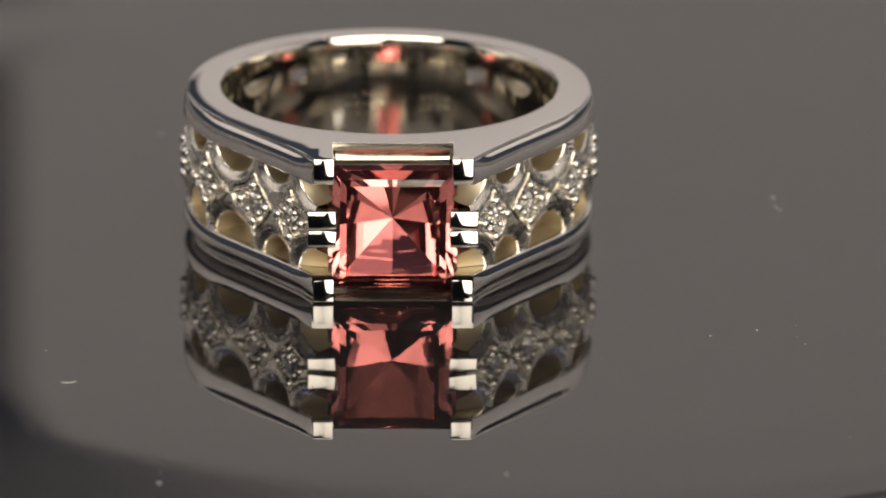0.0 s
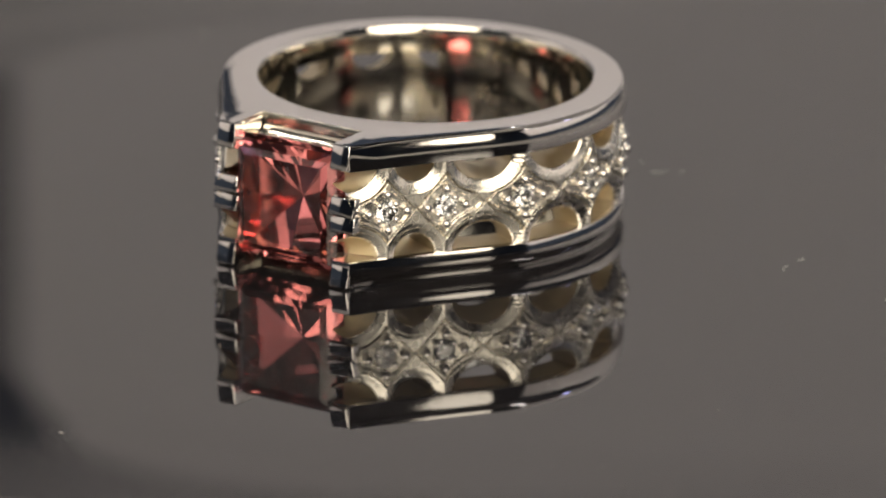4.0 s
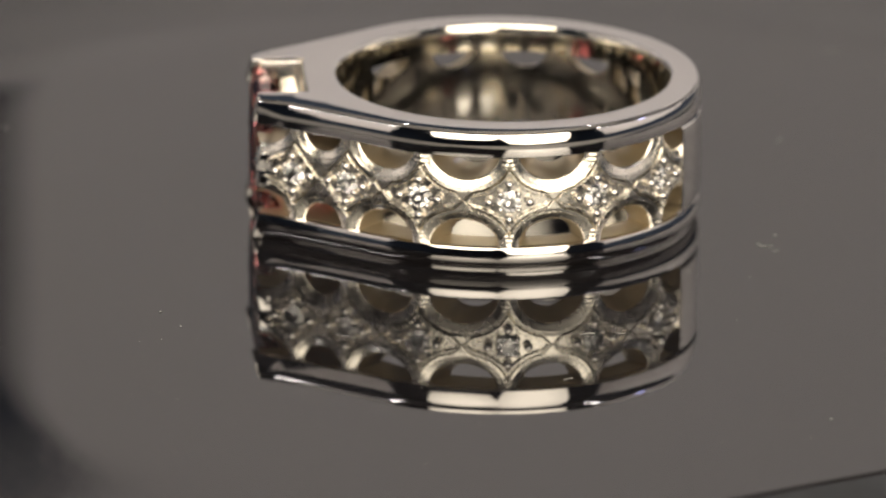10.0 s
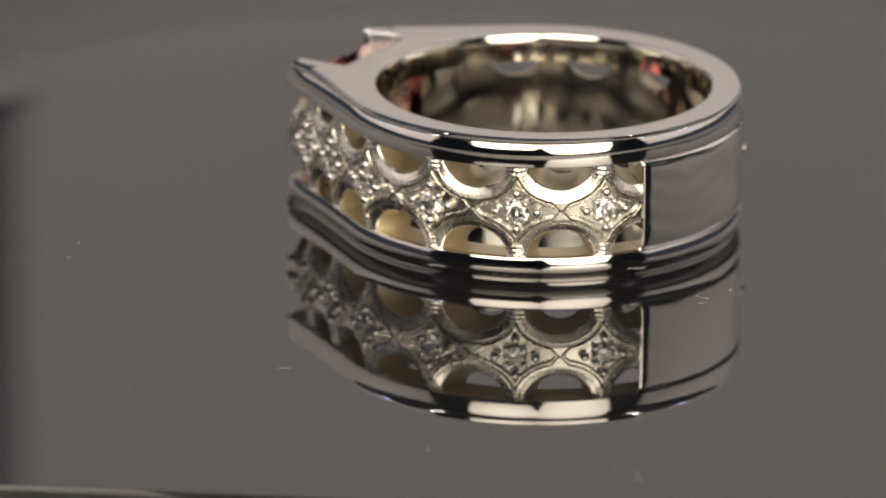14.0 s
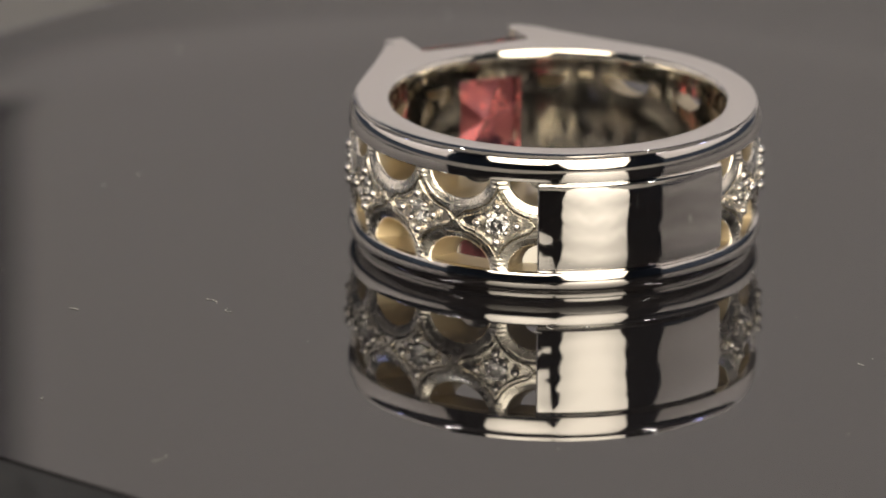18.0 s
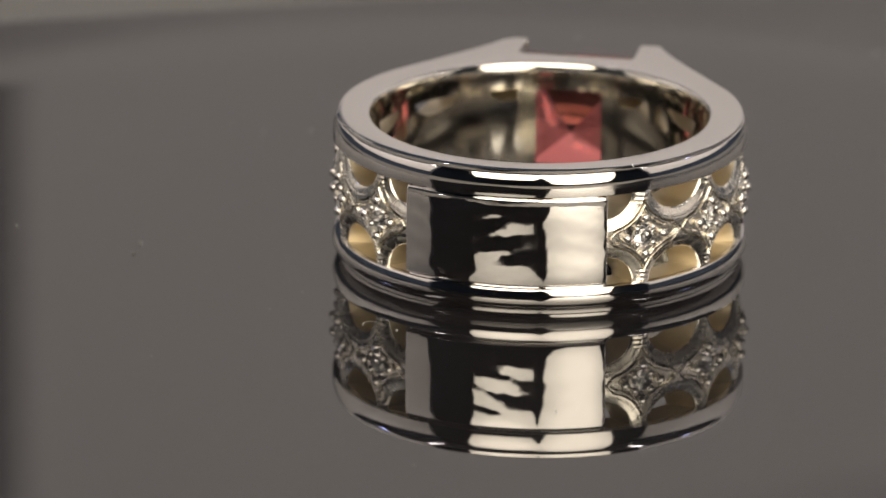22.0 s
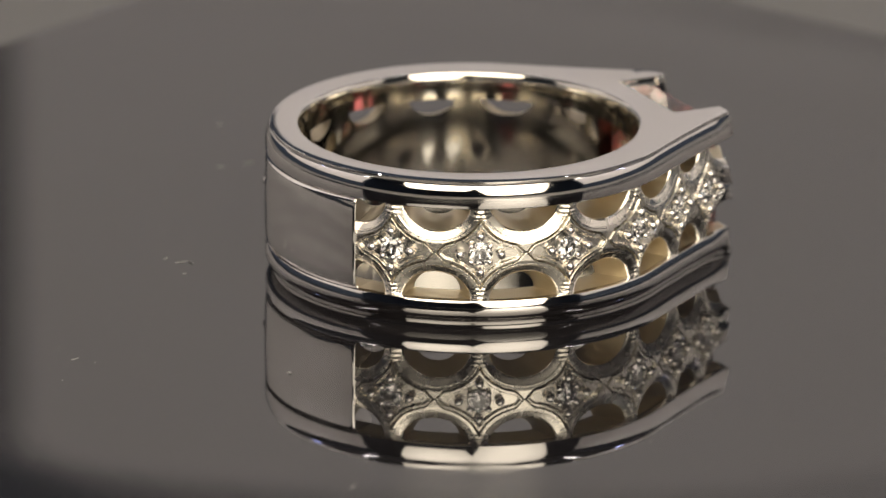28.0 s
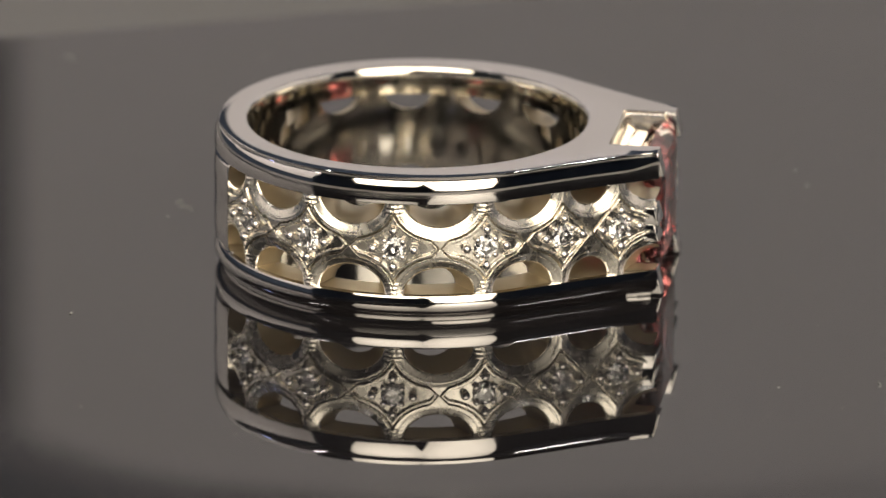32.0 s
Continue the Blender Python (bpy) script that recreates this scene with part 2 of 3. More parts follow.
def rail(name, parent, flip):
    """A rail: its round outer face, flat cap and finger side; flip for the lower one."""
    # round outer face, a fine step above it, then the flat cap
    lean = (-19, -14, -5, 9, 26, 42, 58) if flip else (-3, 0, 3, 7, 14, 23, 34)
    off, z, face = 0.0, 0.05, []
    for q0, q1 in zip(lean, lean[1:]):
        for k in range(3):
            face.append((off, z))
            off, z = off + math.tan(radians(q0 + (q1 - q0) * (k + 0.5) / 3)) * 0.068, z + 0.068
    wide = min(f[0] for f in face) + 0.09
    face = [(f[0] - wide, f[1]) for f in face]
    prof = [(face[0][0] + 0.08, 0.0), (face[0][0] + 0.02, 0.018), *face]
    off, z = face[-1]
    prof += [(off + 0.03, z + 0.015), (off + 0.045, z + 0.02), (off + 0.05, z + 0.05), (off + 0.055, z + 0.10), (off + 0.062, 1.40), (off + 0.075, 1.414), (off + 0.10, 1.42)]
    bm = bmesh.new()
    loops = []
    for off, z in prof:
        o = outline(off)
        zs = np.full(len(o), z)
        zs[-7:-1] -= np.array((0.0, 0.02, 0.03, 0.03, 0.02, 0.0)) * min(1.0, max(0.0, (z - 0.4) / 0.8))
        loops.append(np.concatenate([o, zs[:, None]], -1))
    V = loft_loop(bm, loops)
    ang = np.linspace(0, 2 * math.pi, 181)[:-1]
    rings = []
    for r, z in ((0.24, 1.42), (0.19, 1.412), (0.155, 1.39), (0.12, 1.34), (0.082, 1.24), (0.047, 1.08), (0.02, 0.86), (0.005, 0.5), (0.0, 0.0)):
        rings.append(np.stack([(R_IN + r) * np.sin(ang), BORE_Y - (R_IN + r) * np.cos(ang), np.full(ang.shape, z)], -1))
    W = loft_loop(bm, rings[:3])
    bore = bmesh.new()
    loft_loop(bore, rings[2:])
    for vt in bore.verts:
        vt.co.z = (H * MM - (Z2 * MM + vt.co.z)) if flip else Z2 * MM + vt.co.z
    low = [bm.verts.new((R_IN * MM * math.sin(q), (BORE_Y - R_IN * math.cos(q)) * MM, 0)) for q in ang]
    for rowv, rowi in ((V[-1], W[0]), (V[0], low)):
        es = []
        for row in (rowv, rowi):
            for a, c in zip(row, row[1:] + row[:1]):
                es.append(bm.edges.get((a, c)) or bm.edges.new((a, c)))
        bmesh.ops.triangle_fill(bm, edges=es, use_beauty=True)
    for vt in bm.verts:
        vt.co.z = (H * MM - (Z2 * MM + vt.co.z)) if flip else Z2 * MM + vt.co.z
    ob = part(name, bm, GOLD, parent, "polished white gold rail that flares into claws", 28)
    part("finger_side", bore, INNER, ob, "polished finger side", 60)
    # satin floor of the openings, a hair over the rail
    bm = bmesh.new()
    es = []
    for o in (outline(0.30), np.stack([(R_IN + 0.02) * np.sin(ang), BORE_Y - (R_IN + 0.02) * np.cos(ang)], -1)):
        row = [bm.verts.new((x * MM, y * MM, (Z1 + 0.012 if flip else Z2 - 0.012) * MM)) for x, y in o]
        es += [bm.edges.new((a, c)) for a, c in zip(row, row[1:] + row[:1])]
    bmesh.ops.triangle_fill(bm, edges=es, use_beauty=True)
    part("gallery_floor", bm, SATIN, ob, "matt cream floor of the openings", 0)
    return ob


def bead(name, parent, at, r, mat=None):
    bm = bmesh.new()
    bmesh.ops.create_uvsphere(bm, u_segments=12, v_segments=8, radius=r * MM)
    ob = part(name, bm, mat or GOLD, parent, "", 80)
    ob.location = Vector(at) * MM
    return ob


def brilliant_mesh(r):
    bm = bmesh.new()
    n = 8
    def ring_(rad, z, turn):
        return [bm.verts.new((rad * math.cos(2 * math.pi * (i + turn) / n) * MM, rad * math.sin(2 * math.pi * (i + turn) / n) * MM, z * MM)) for i in range(n)]
    tab, mid = ring_(r * 0.56, r * 0.30, 0), ring_(r * 0.80, r * 0.17, 0.5)
    gi, gi2 = ring_(r, 0, 0), ring_(r * 0.985, -0.03 * r, 0.5)
    cul = bm.verts.new((0, 0, -r * 0.82 * MM))
    low = ring_(r * 0.5, -r * 0.44, 0.5)
    bm.faces.new(tab)
    for i in range(n):
        j = (i + 1) % n
        bm.faces.new((tab[i], mid[i], tab[j]))
        bm.faces.new((tab[j], mid[i], gi[j], mid[j]))
        bm.faces.new((mid[i], gi[i], gi2[i]))
        bm.faces.new((mid[i], gi2[i], gi[j]))
        bm.faces.new((gi[i], low[i], gi2[i]))
        bm.faces.new((gi2[i], low[i], gi[j]))
        bm.faces.new((gi[j], low[i], cul, low[j]))
    bmesh.ops.recalc_face_normals(bm, faces=bm.faces)
    me = bpy.data.meshes.new("diamond")
    bm.to_mesh(me)
    bm.free()
    me.materials.append(DIAMOND)
    return me


def centre_stone(parent):
    """A square step-cut stone, ground plane by plane; the table looks along -y."""
    cz, half = H / 2, 3.32
    crown = [(2.40, -13.05), (2.74, -12.92), (3.12, -12.58)]
    girdle = [(half, -12.24), (half, -12.08)]
    steps = [((half + 2.5) / 2, -11.59), (2.5, -11.17)]
    tip, split = -8.92, math.tan(0.09)
    cuts = [(Vector((0, -1, 0)), Vector((0, crown[0][1], 0)))]
    prof = crown + girdle + steps
    sides = [(1, 0), (0, 1), (-1, 0), (0, -1)]
    for (h0, y0), (h1, y1) in zip(prof, prof[1:]):
        for sx, sz in sides:
            cuts.append((Vector((sx * (y1 - y0), h0 - h1, sz * (y1 - y0))), Vector((sx * h0, y0, sz * h0))))
    # pavilion mains, each parted down its middle
    h0, y0 = prof[-1]
    for sx, sz in sides:
        n = Vector((sx * (tip - y0), h0, sz * (tip - y0))).normalized()
        for k in (-1, 1):
            cuts.append((n + Vector((sz, 0, -sx)) * k * split, Vector((0, tip, 0))))
    for sx in (-1, 1):
        for sz in (-1, 1):
            cuts.append((Vector((sx, 0, sz)), Vector((sx, 0, sz)) * half * 0.955))
    A = np.array([tuple(n.normalized()) for n, _ in cuts])
    D = np.array([n.normalized().dot(q) for n, q in cuts])
    tri = np.array([(i, j, k) for i in range(len(A)) for j in range(i) for k in range(j)])
    M = A[tri]
    ok = np.abs(np.linalg.det(M)) > 1e-7
    X = np.linalg.solve(M[ok], D[tri[ok]][..., None])[..., 0]
    X = X[(X @ A.T <= D + 1e-6).all(1)]
    X = np.unique(X.round(4), axis=0)
    bm = bmesh.new()
    for x, y, z in X:
        bm.verts.new((x * MM, y * MM, (cz + z) * MM))
    bmesh.ops.scale(bm, vec=(1000, 1000, 1000), verts=bm.verts)
    bmesh.ops.convex_hull(bm, input=bm.verts)
    bmesh.ops.dissolve_limit(bm, angle_limit=radians(0.4), verts=bm.verts, edges=bm.edges)
    bmesh.ops.scale(bm, vec=(MM, MM, MM), verts=bm.verts)
    return part("centre_stone", bm, STONE, parent, "square salmon pink step-cut gemstone", 0)


def ring_thing():
    ring = new("ring")
    tagged(ring, "polished white gold ring with a square pink stone and small diamonds", "ring")
    rail("upper_rail", ring, False)
    rail("lower_rail", ring, True)
    lattices = {side: lattice(ring, side) for side in (1, -1)}
    # smooth plate at the back
    lo_, hi_ = radians(PLATE_DEG), radians(360 - PLATE_DEG)
    a = np.unique(np.concatenate([np.linspace(lo_, hi_, 90), lo_ + np.linspace(0, 0.05, 12), hi_ - np.linspace(0, 0.05, 12)]))
    away = np.minimum(a - lo_, hi_ - a) * R_OUT
    roll = 0.06 * np.clip(1 - away / 0.10, 0, 1) ** 2 + 0.03 * np.clip(1 - away / 0.9, 0, 1) ** 2
    bm = bmesh.new()
    rows = []
    face = [(10.82 - 0.05 * abs(q) ** 6, Z1 + 0.25 + (Z2 - Z1 - 0.50) * (q + 1) / 2) for q in np.linspace(-1, 1, 41)]
    for r, z in ((R_IN, Z1), (10.50, Z1), (10.52, Z1 + 0.10), (10.68, Z1 + 0.13), (10.71, Z1 + 0.19), *face, (10.71, Z2 - 0.19), (10.68, Z2 - 0.13), (10.52, Z2 - 0.10), (10.50, Z2), (R_IN, Z2)):
        rr = r + (0.007 * np.sin(2.3 * z + 2.2 * np.sin(4 * a) + 0.8) + 0.0024 * np.sin(5.7 * z + 3 * np.sin(7 * a)) - roll) * (10.73 < r) - 0.6 * roll * (10.4 < r < 10.73)
        rows.append(np.stack([rr * np.sin(a), -rr * np.cos(a) + BORE_Y * (r == R_IN), np.full(a.shape, z)], -1))
    V = grid_mesh(bm, np.array(rows))
    for k in (0, -1):
        bm.faces.new([row[k] for row in V])
    part("back_plate", bm, PLATE, ring, "mirror-polished plain plate", 28)
    bm = bmesh.new()
    grid_mesh(bm, np.array([np.stack([(R_IN - 0.004) * np.sin(a), BORE_Y - (R_IN - 0.004) * np.cos(a), np.full(a.shape, z)], -1) for z in (Z1, Z2)]))
    part("plate_lining", bm, INNER, ring, "", 60)
    # jambs of the window behind the stone
    for side in (1, -1):
        bm = bmesh.new()
        p = np.radians(np.linspace(11.6, PHI_B, 5))
        f = np.stack([side * R_IN * np.sin(p), BORE_Y - R_IN * np.cos(p)], -1)
        q = np.stack([side * (R_IN + 0.9) * np.sin(p), BORE_Y - (R_IN + 0.9) * np.cos(p)], -1)
        loop = np.concatenate([f, q[::-1]])
        V = loft_loop(bm, [np.concatenate([loop, np.full((len(loop), 1), z)], -1) for z in (Z1, Z2)])
        part("window_jamb", bm, INNER, ring, "", 40)
    # coves that carry the stone's upper and lower sides
    for up in (True, False):
        bm = bmesh.new()
        prof = [(-10.10, 7.55), (-10.205, 7.69), (-10.25, 7.712), (-10.31, 7.68), (-10.335, 7.58), (-10.33, 7.30), (-10.36, 7.06), (-10.47, 6.86), (-10.72, 6.71), (-11.1, 6.62), (-11.40, 6.56), (-11.40, 6.50), (-10.5, 6.42), (-9.80, 6.42)]
        flare = [0, 0.1, 0.12, 0.1, 0.0, -0.14, -0.2, -0.2, -0.15, 0, 0, 0, 0, 0]
        rows = []
        for x in np.linspace(-1, 1, 15):
            bow = 0.05 * x ** 4
            rows.append([(x * (3.12 + f), y - bow, (z + 0.6 * bow) if up else H - z - 0.6 * bow) for (y, z), f in zip(prof, flare)])
        V = loft_loop(bm, rows)
        bm.faces.new(V[0])
        bm.faces.new(V[-1][::-1])
        part("setting_cove", bm, COVE, ring, "polished cove beside the stone", 40)
    # worn maker's marks inside the back
    marks = [(1.1 + 0.42 * i + 0.1 * j, 0.26 if (i + j) % 2 else 0.34, 4.0 + 0.5 * j, 0.3) for i in (-2, -1, 0, 1, 2) for j in (-1, 0, 1) if abs(i) + abs(j) < 3]
    marks += [(-2.0 - 0.42 * i, 0.25, 4.45 - 0.6 * j, 0.42) for i in range(4) for j in range(2)]
    rnd = random.Random(3)
    for x, w, z, hh in marks:
        x, w, z, hh = x + rnd.uniform(-0.1, 0.1), w * rnd.uniform(0.4, 0.95), z + rnd.uniform(-0.08, 0.08), hh * rnd.uniform(0.4, 0.95)
        bm = bmesh.new()
        aa = np.array([math.pi + (x - w / 2) / R_IN, math.pi + (x + w / 2) / R_IN])
        for r in (R_IN - 0.012,):
            grid_mesh(bm, np.array([np.stack([r * np.sin(aa), BORE_Y - r * np.cos(aa), np.full(2, zz)], -1) for zz in (z - hh / 2, z + hh / 2)]))
        bmesh.ops.solidify(bm, geom=bm.faces[:], thickness=-0.02 * MM)
        part("stamped_mark", bm, CAST, ring, "pale stamped bar", 0)
    # middle claws
    for side in (1, -1):
        for z0, z1, tilt in ((2.98, 3.86, -4), (3.90, 4.86, 4)):
            bm = bmesh.new()
            box(bm, -0.74, 0.74, -0.65, 0.62, -(z1 - z0) / 2, (z1 - z0) / 2, 0.075)
            for v in bm.verts:
                # thinner towards the stone, its end face leaning back
                v.co.z *= 1.0 + 0.10 * v.co.x * side / MM
                v.co.y += 0.26 * v.co.z + 0.05 * v.co.x * side
            ob = part("claw", bm, GOLD, ring, "", 40)
            ob.matrix_basis = pose(side * 3.66 * MM, -12.28 * MM, (z0 + z1) / 2 * MM, 0, tilt * side, 0)
        for z0, z1 in ((0.06, 1.34), (H - 1.34, H - 0.04)):
            bm = bmesh.new()
            box(bm, *sorted((side * 3.02, side * 4.13)), -13.03, -12.4, z0, z1, 0.08)
            for v in bm.verts:
                v.co.y += 0.24 * (v.co.z - (z0 + z1) / 2 * MM)
            part("claw_tip", bm, GOLD, ring, "", 40)
    # stars with their diamonds and beads
    dia = brilliant_mesh(0.64)
    bead_me = None
    for side in (1, -1):
        for k, sc in enumerate(STARS):
            c, n = C(sc), N(sc)
            m = Matrix(((n[1] * -1 * 1.0, 0, n[0], 0), (n[0], 0, n[1], 0), (0, 1, 0, 0), (0, 0, 0, 1)))
            base = Matrix.Translation(Vector((c[0], c[1], HL / 2)) * MM)
            if side < 0:
                n = n * (-1, 1)
                m = Matrix(((n[1] * -1, 0, n[0], 0), (n[0], 0, n[1], 0), (0, 1, 0, 0), (0, 0, 0, 1)))
                base = Matrix.Translation(Vector((-c[0], c[1], HL / 2)) * MM)
            bmc = bmesh.new()
            t = np.linspace(0, 2 * math.pi, 25)[:-1]
            loft_loop(bmc, [np.stack([r * np.cos(t), r * np.sin(t), np.full(t.shape, z)], -1) for r, z in ((0.56, -0.50), (0.57, -0.20), (0.60, -0.14), (0.64, -0.16), (0.68, -0.30))])
            me = bpy.data.meshes.new("star_collet")
            bmesh.ops.recalc_face_normals(bmc, faces=bmc.faces)
            bmc.to_mesh(me)
            bmc.free()
            holder = link("star_collet", me, CAST, ring, "", 40)
            holder.matrix_basis = base @ m
            d = new("diamond", dia)
            d.parent = holder
            d.matrix_basis = pose(0, 0, -0.06 * MM, 0, 0, 11 * k)
            for bx, bz, bs in ((1.06, 0, 1), (-1.06, 0, 1), (0, 0.96, 1), (0, -0.96, 1), (0.47, 0.42, 0.7), (-0.47, 0.42, 0.7), (0.47, -0.42, 0.7), (-0.47, -0.42, 0.7)):
                if bead_me is None:
                    bb = bead("bead", holder, (bx, bz, 0.06), 0.255)
                    bead_me = bb.data
                else:
                    bb = new("bead", bead_me)
                    bb.parent = holder
                    bb.location = Vector((bx, bz, 0.06 * bs)) * MM
                    bb.scale = (bs, bs, bs)
    centre_stone(ring)
    return ring


SLAB_EDGES = ((27.0, 42.0), (117.0, 60.0), (207.0, 60.0), (-64.0, 44.4))


def slab_radius(a):
    """Distance from the axis to the slab's edge, with softened corners."""
    k = sum((max(0.0, math.cos(a - radians(e))) / d) ** 26 for e, d in SLAB_EDGES)
    return k ** (-1 / 26)


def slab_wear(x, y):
    """How far the polish is rubbed dull, also set to soften the rim's reflected dark: none in the middle and on one
    side.
    """
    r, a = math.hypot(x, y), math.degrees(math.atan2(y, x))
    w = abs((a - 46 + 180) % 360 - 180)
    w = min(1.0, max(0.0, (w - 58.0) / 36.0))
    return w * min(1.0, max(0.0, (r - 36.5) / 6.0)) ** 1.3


SAG_AT = (0, 110, 170, 200, 245, 270, 290, 312, 332, 350, 360)
SAG_FROM = (41, 40, 40, 35, 31, 30, 30.5, 31.5, 36, 40, 41)
SAG_BY = (1, 1, 1, 0.85, 0.8, 0.5, 0.33, 0.33, 0.6, 1, 1)
SAG_TO = (56, 54, 53, 54, 57, 47, 44.5, 44.5, 50, 56, 56)


def slab_sag(x, y):
    """The polished face rolls off towards the rim, but for one straight side."""
    r, a = math.hypot(x, y), math.degrees(math.atan2(y, x)) % 360
    w = abs((a - 46 + 180) % 360 - 180)
    w = min(1.0, max(0.0, (w - 58.0) / 24.0))
    r0, r1 = np.interp(a, SAG_AT, SAG_FROM), np.interp(a, SAG_AT, SAG_TO)
    u = min(1.0, max(0.0, (r - r0) / (r1 - r0)))
    ripple = 0.04 * math.sin(a * 0.11) + 0.015 * math.sin(a * 0.37)
    return -0.0225 * np.interp(a, SAG_AT, SAG_BY) * (r1 - r0) * w * (1 + ripple) * (u - math.sin(2 * math.pi * u) / (2 * math.pi))


def slab_thing():
    slab = new("turntable_slab")
    tagged(slab, "square black glass slab, polished and turning", "slab")
    bm = bmesh.new()
    A = np.linspace(0, 2 * math.pi, 241)[:-1]
    B = np.array([slab_radius(a) for a in A])
    loops = []
    for f in (0.02, 0.15, 0.3, 0.4, 0.45, 0.50, 0.53, 0.56, 0.59, 0.62, 0.65, 0.68, 0.71, 0.74, 0.77, 0.80, 0.83, 0.86, 0.89, 0.92, 0.95, 0.98, 1.0):
        P = [(f * r * math.cos(a), f * r * math.sin(a)) for a, r in zip(A, B)]
        loops.append([(x, y, slab_sag(x, y)) for x, y in P])
    rim = loops[-1]

    def past(out, dz):
        return [(x * (1 + out / r), y * (1 + out / r), z + dz if dz > -6 else dz) for (x, y, z), r in zip(rim, B)]
    V = loft_loop(bm, loops + [past(0.12, -0.14)])
    bm.faces.new(V[0])
    top = part("glass", bm, SLAB, slab, "", 24)
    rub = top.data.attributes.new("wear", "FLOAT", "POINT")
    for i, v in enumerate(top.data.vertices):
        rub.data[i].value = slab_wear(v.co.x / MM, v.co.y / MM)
    bm = bmesh.new()
    V = loft_loop(bm, [past(0.12, -0.14), past(2.9, -2.5), past(3.15, -2.8), past(3.25, -3.3), past(3.25, -7.0)])
    bm.faces.new(V[-1][::-1])
    part("ground_edge", bm, EDGE, slab, "dull ground edge", 24)
    rnd = random.Random(5)
    # lint fibres where they lie on the glass
    for x, y, length, curl in ((16.4, 5.8, 1.0, 1.6), (1.4, 15.2, 1.3, 3.6), (23.4, 4.3, 0.6, 1.0), (16.2, 6.9, 0.7, 2.6), (-20.3, -24.5, 0.8, 2.2), (28.1, 27.5, 0.6, 1.0), (-10.5, 27.0, 0.5, 0.6), (2.9, 15.9, 0.5, 1.5), (-33.9, 22.1, 0.8, 0.9)):
        bm = bmesh.new()
        a, px, py = rnd.uniform(0, 6.28), x, y
        rows = []
        for i in range(9):
            rows.append([(px + 0.022 * math.cos(q), py + 0.022 * math.sin(q) * 0.7, slab_sag(px, py) + 0.03 + 0.02 * math.sin(q)) for q in (0, 2.1, 4.2)])
            a += curl / 8 * rnd.uniform(0.4, 1.6)
            px, py = px + math.cos(a) * length / 8, py + math.sin(a) * length / 8
        loft_loop(bm, rows)
        part("lint_fibre", bm, DUST, slab, "pale lint fibre", 60)
    bm = bmesh.new()
    spots = [(-21.3, -19.6, 0.06), (12.4, -16.3, 0.07), (14.8, -15.3, 0.07), (-16.8, 17.7, 0.08), (29.9, 16.8, 0.06), (0.1, 16.2, 0.07), (27.2, 27.2, 0.06), (-14.9, -39.1, 0.09), (2.0, -37.7, 0.09)]
    spots += [(rnd.uniform(-38, 38), rnd.uniform(-38, 38), rnd.choice((0.012, 0.016, 0.02, 0.03))) for _ in range(150)]
    for x, y, r in spots:
        g = bmesh.ops.create_icosphere(bm, subdivisions=1, radius=r * MM)
        for v in g["verts"]:
            v.co = Vector((v.co.x * rnd.uniform(0.6, 1.8), v.co.y * rnd.uniform(0.6, 1.4), v.co.z * 0.5)) + Vector((x, y, slab_sag(x, y) + r * 0.4)) * MM
    tagged(part("dust", bm, DUST, slab, "", 60), "fine pale dust specks", kind="stuff")
    return slab


ring = ring_thing()
slab = slab_thing()


def wall(name, pts, z0, z1, mat, label, z2=None):
    """A standing sheet along pts, 4 mm thick."""
    bm = bmesh.new()
    P = np.array(pts, float)
    d = np.gradient(P, axis=0)
    nrm = np.stack([d[:, 1], -d[:, 0]], -1)
    nrm /= np.linalg.norm(nrm, axis=1, keepdims=True)
    Q = P + nrm * 4
    loop = np.concatenate([P, Q[::-1]])
    top = np.linspace(z1, z1 if z2 is None else z2, len(P))
    tops = np.concatenate([top, top[::-1]])
    V = loft_loop(bm, [np.concatenate([loop, np.full((len(loop), 1), z0)], -1), np.concatenate([loop, tops[:, None]], -1)])
    n = len(P)
    for row in V:
        for i in range(n - 1):
            bm.faces.new((row[i], row[i + 1], row[2 * n - 2 - i], row[2 * n - 1 - i]))
    ob = part(name, bm, mat, None, label, 40)
    return tagged(ob, label, "backdrop", kind="structure")


TABLE_Z = -26.0
bm = bmesh.new()
box(bm, -1500, 1500, -1500, 1500, TABLE_Z - 20, TABLE_Z)
tagged(part("ground", bm, TABLE, None, "dark grey table top under the turntable", 0), "dark grey table top under the turntable", "table top", kind="structure")
bm = bmesh.new()
t = np.linspace(0, 2 * math.pi, 49)[:-1]
V = loft_loop(bm, [np.stack([r * np.cos(t), r * np.sin(t), np.full(t.shape, z)], -1) for r, z in ((38, TABLE_Z), (38, -8.2), (36, -7.02))])
bm.faces.new(V[0][::-1])
bm.faces.new(V[-1])
tagged(part("turntable", bm, BLACK, None, "", 40), "black plastic turntable under the slab", "turntable")


def arc(az0, az1, r, n=24):
    """Points round the ring; azimuth 0 is towards the camera, growing to its right."""
    return [(r * math.sin(radians(a)), -r * math.cos(radians(a))) for a in np.linspace(az0, az1, n)]


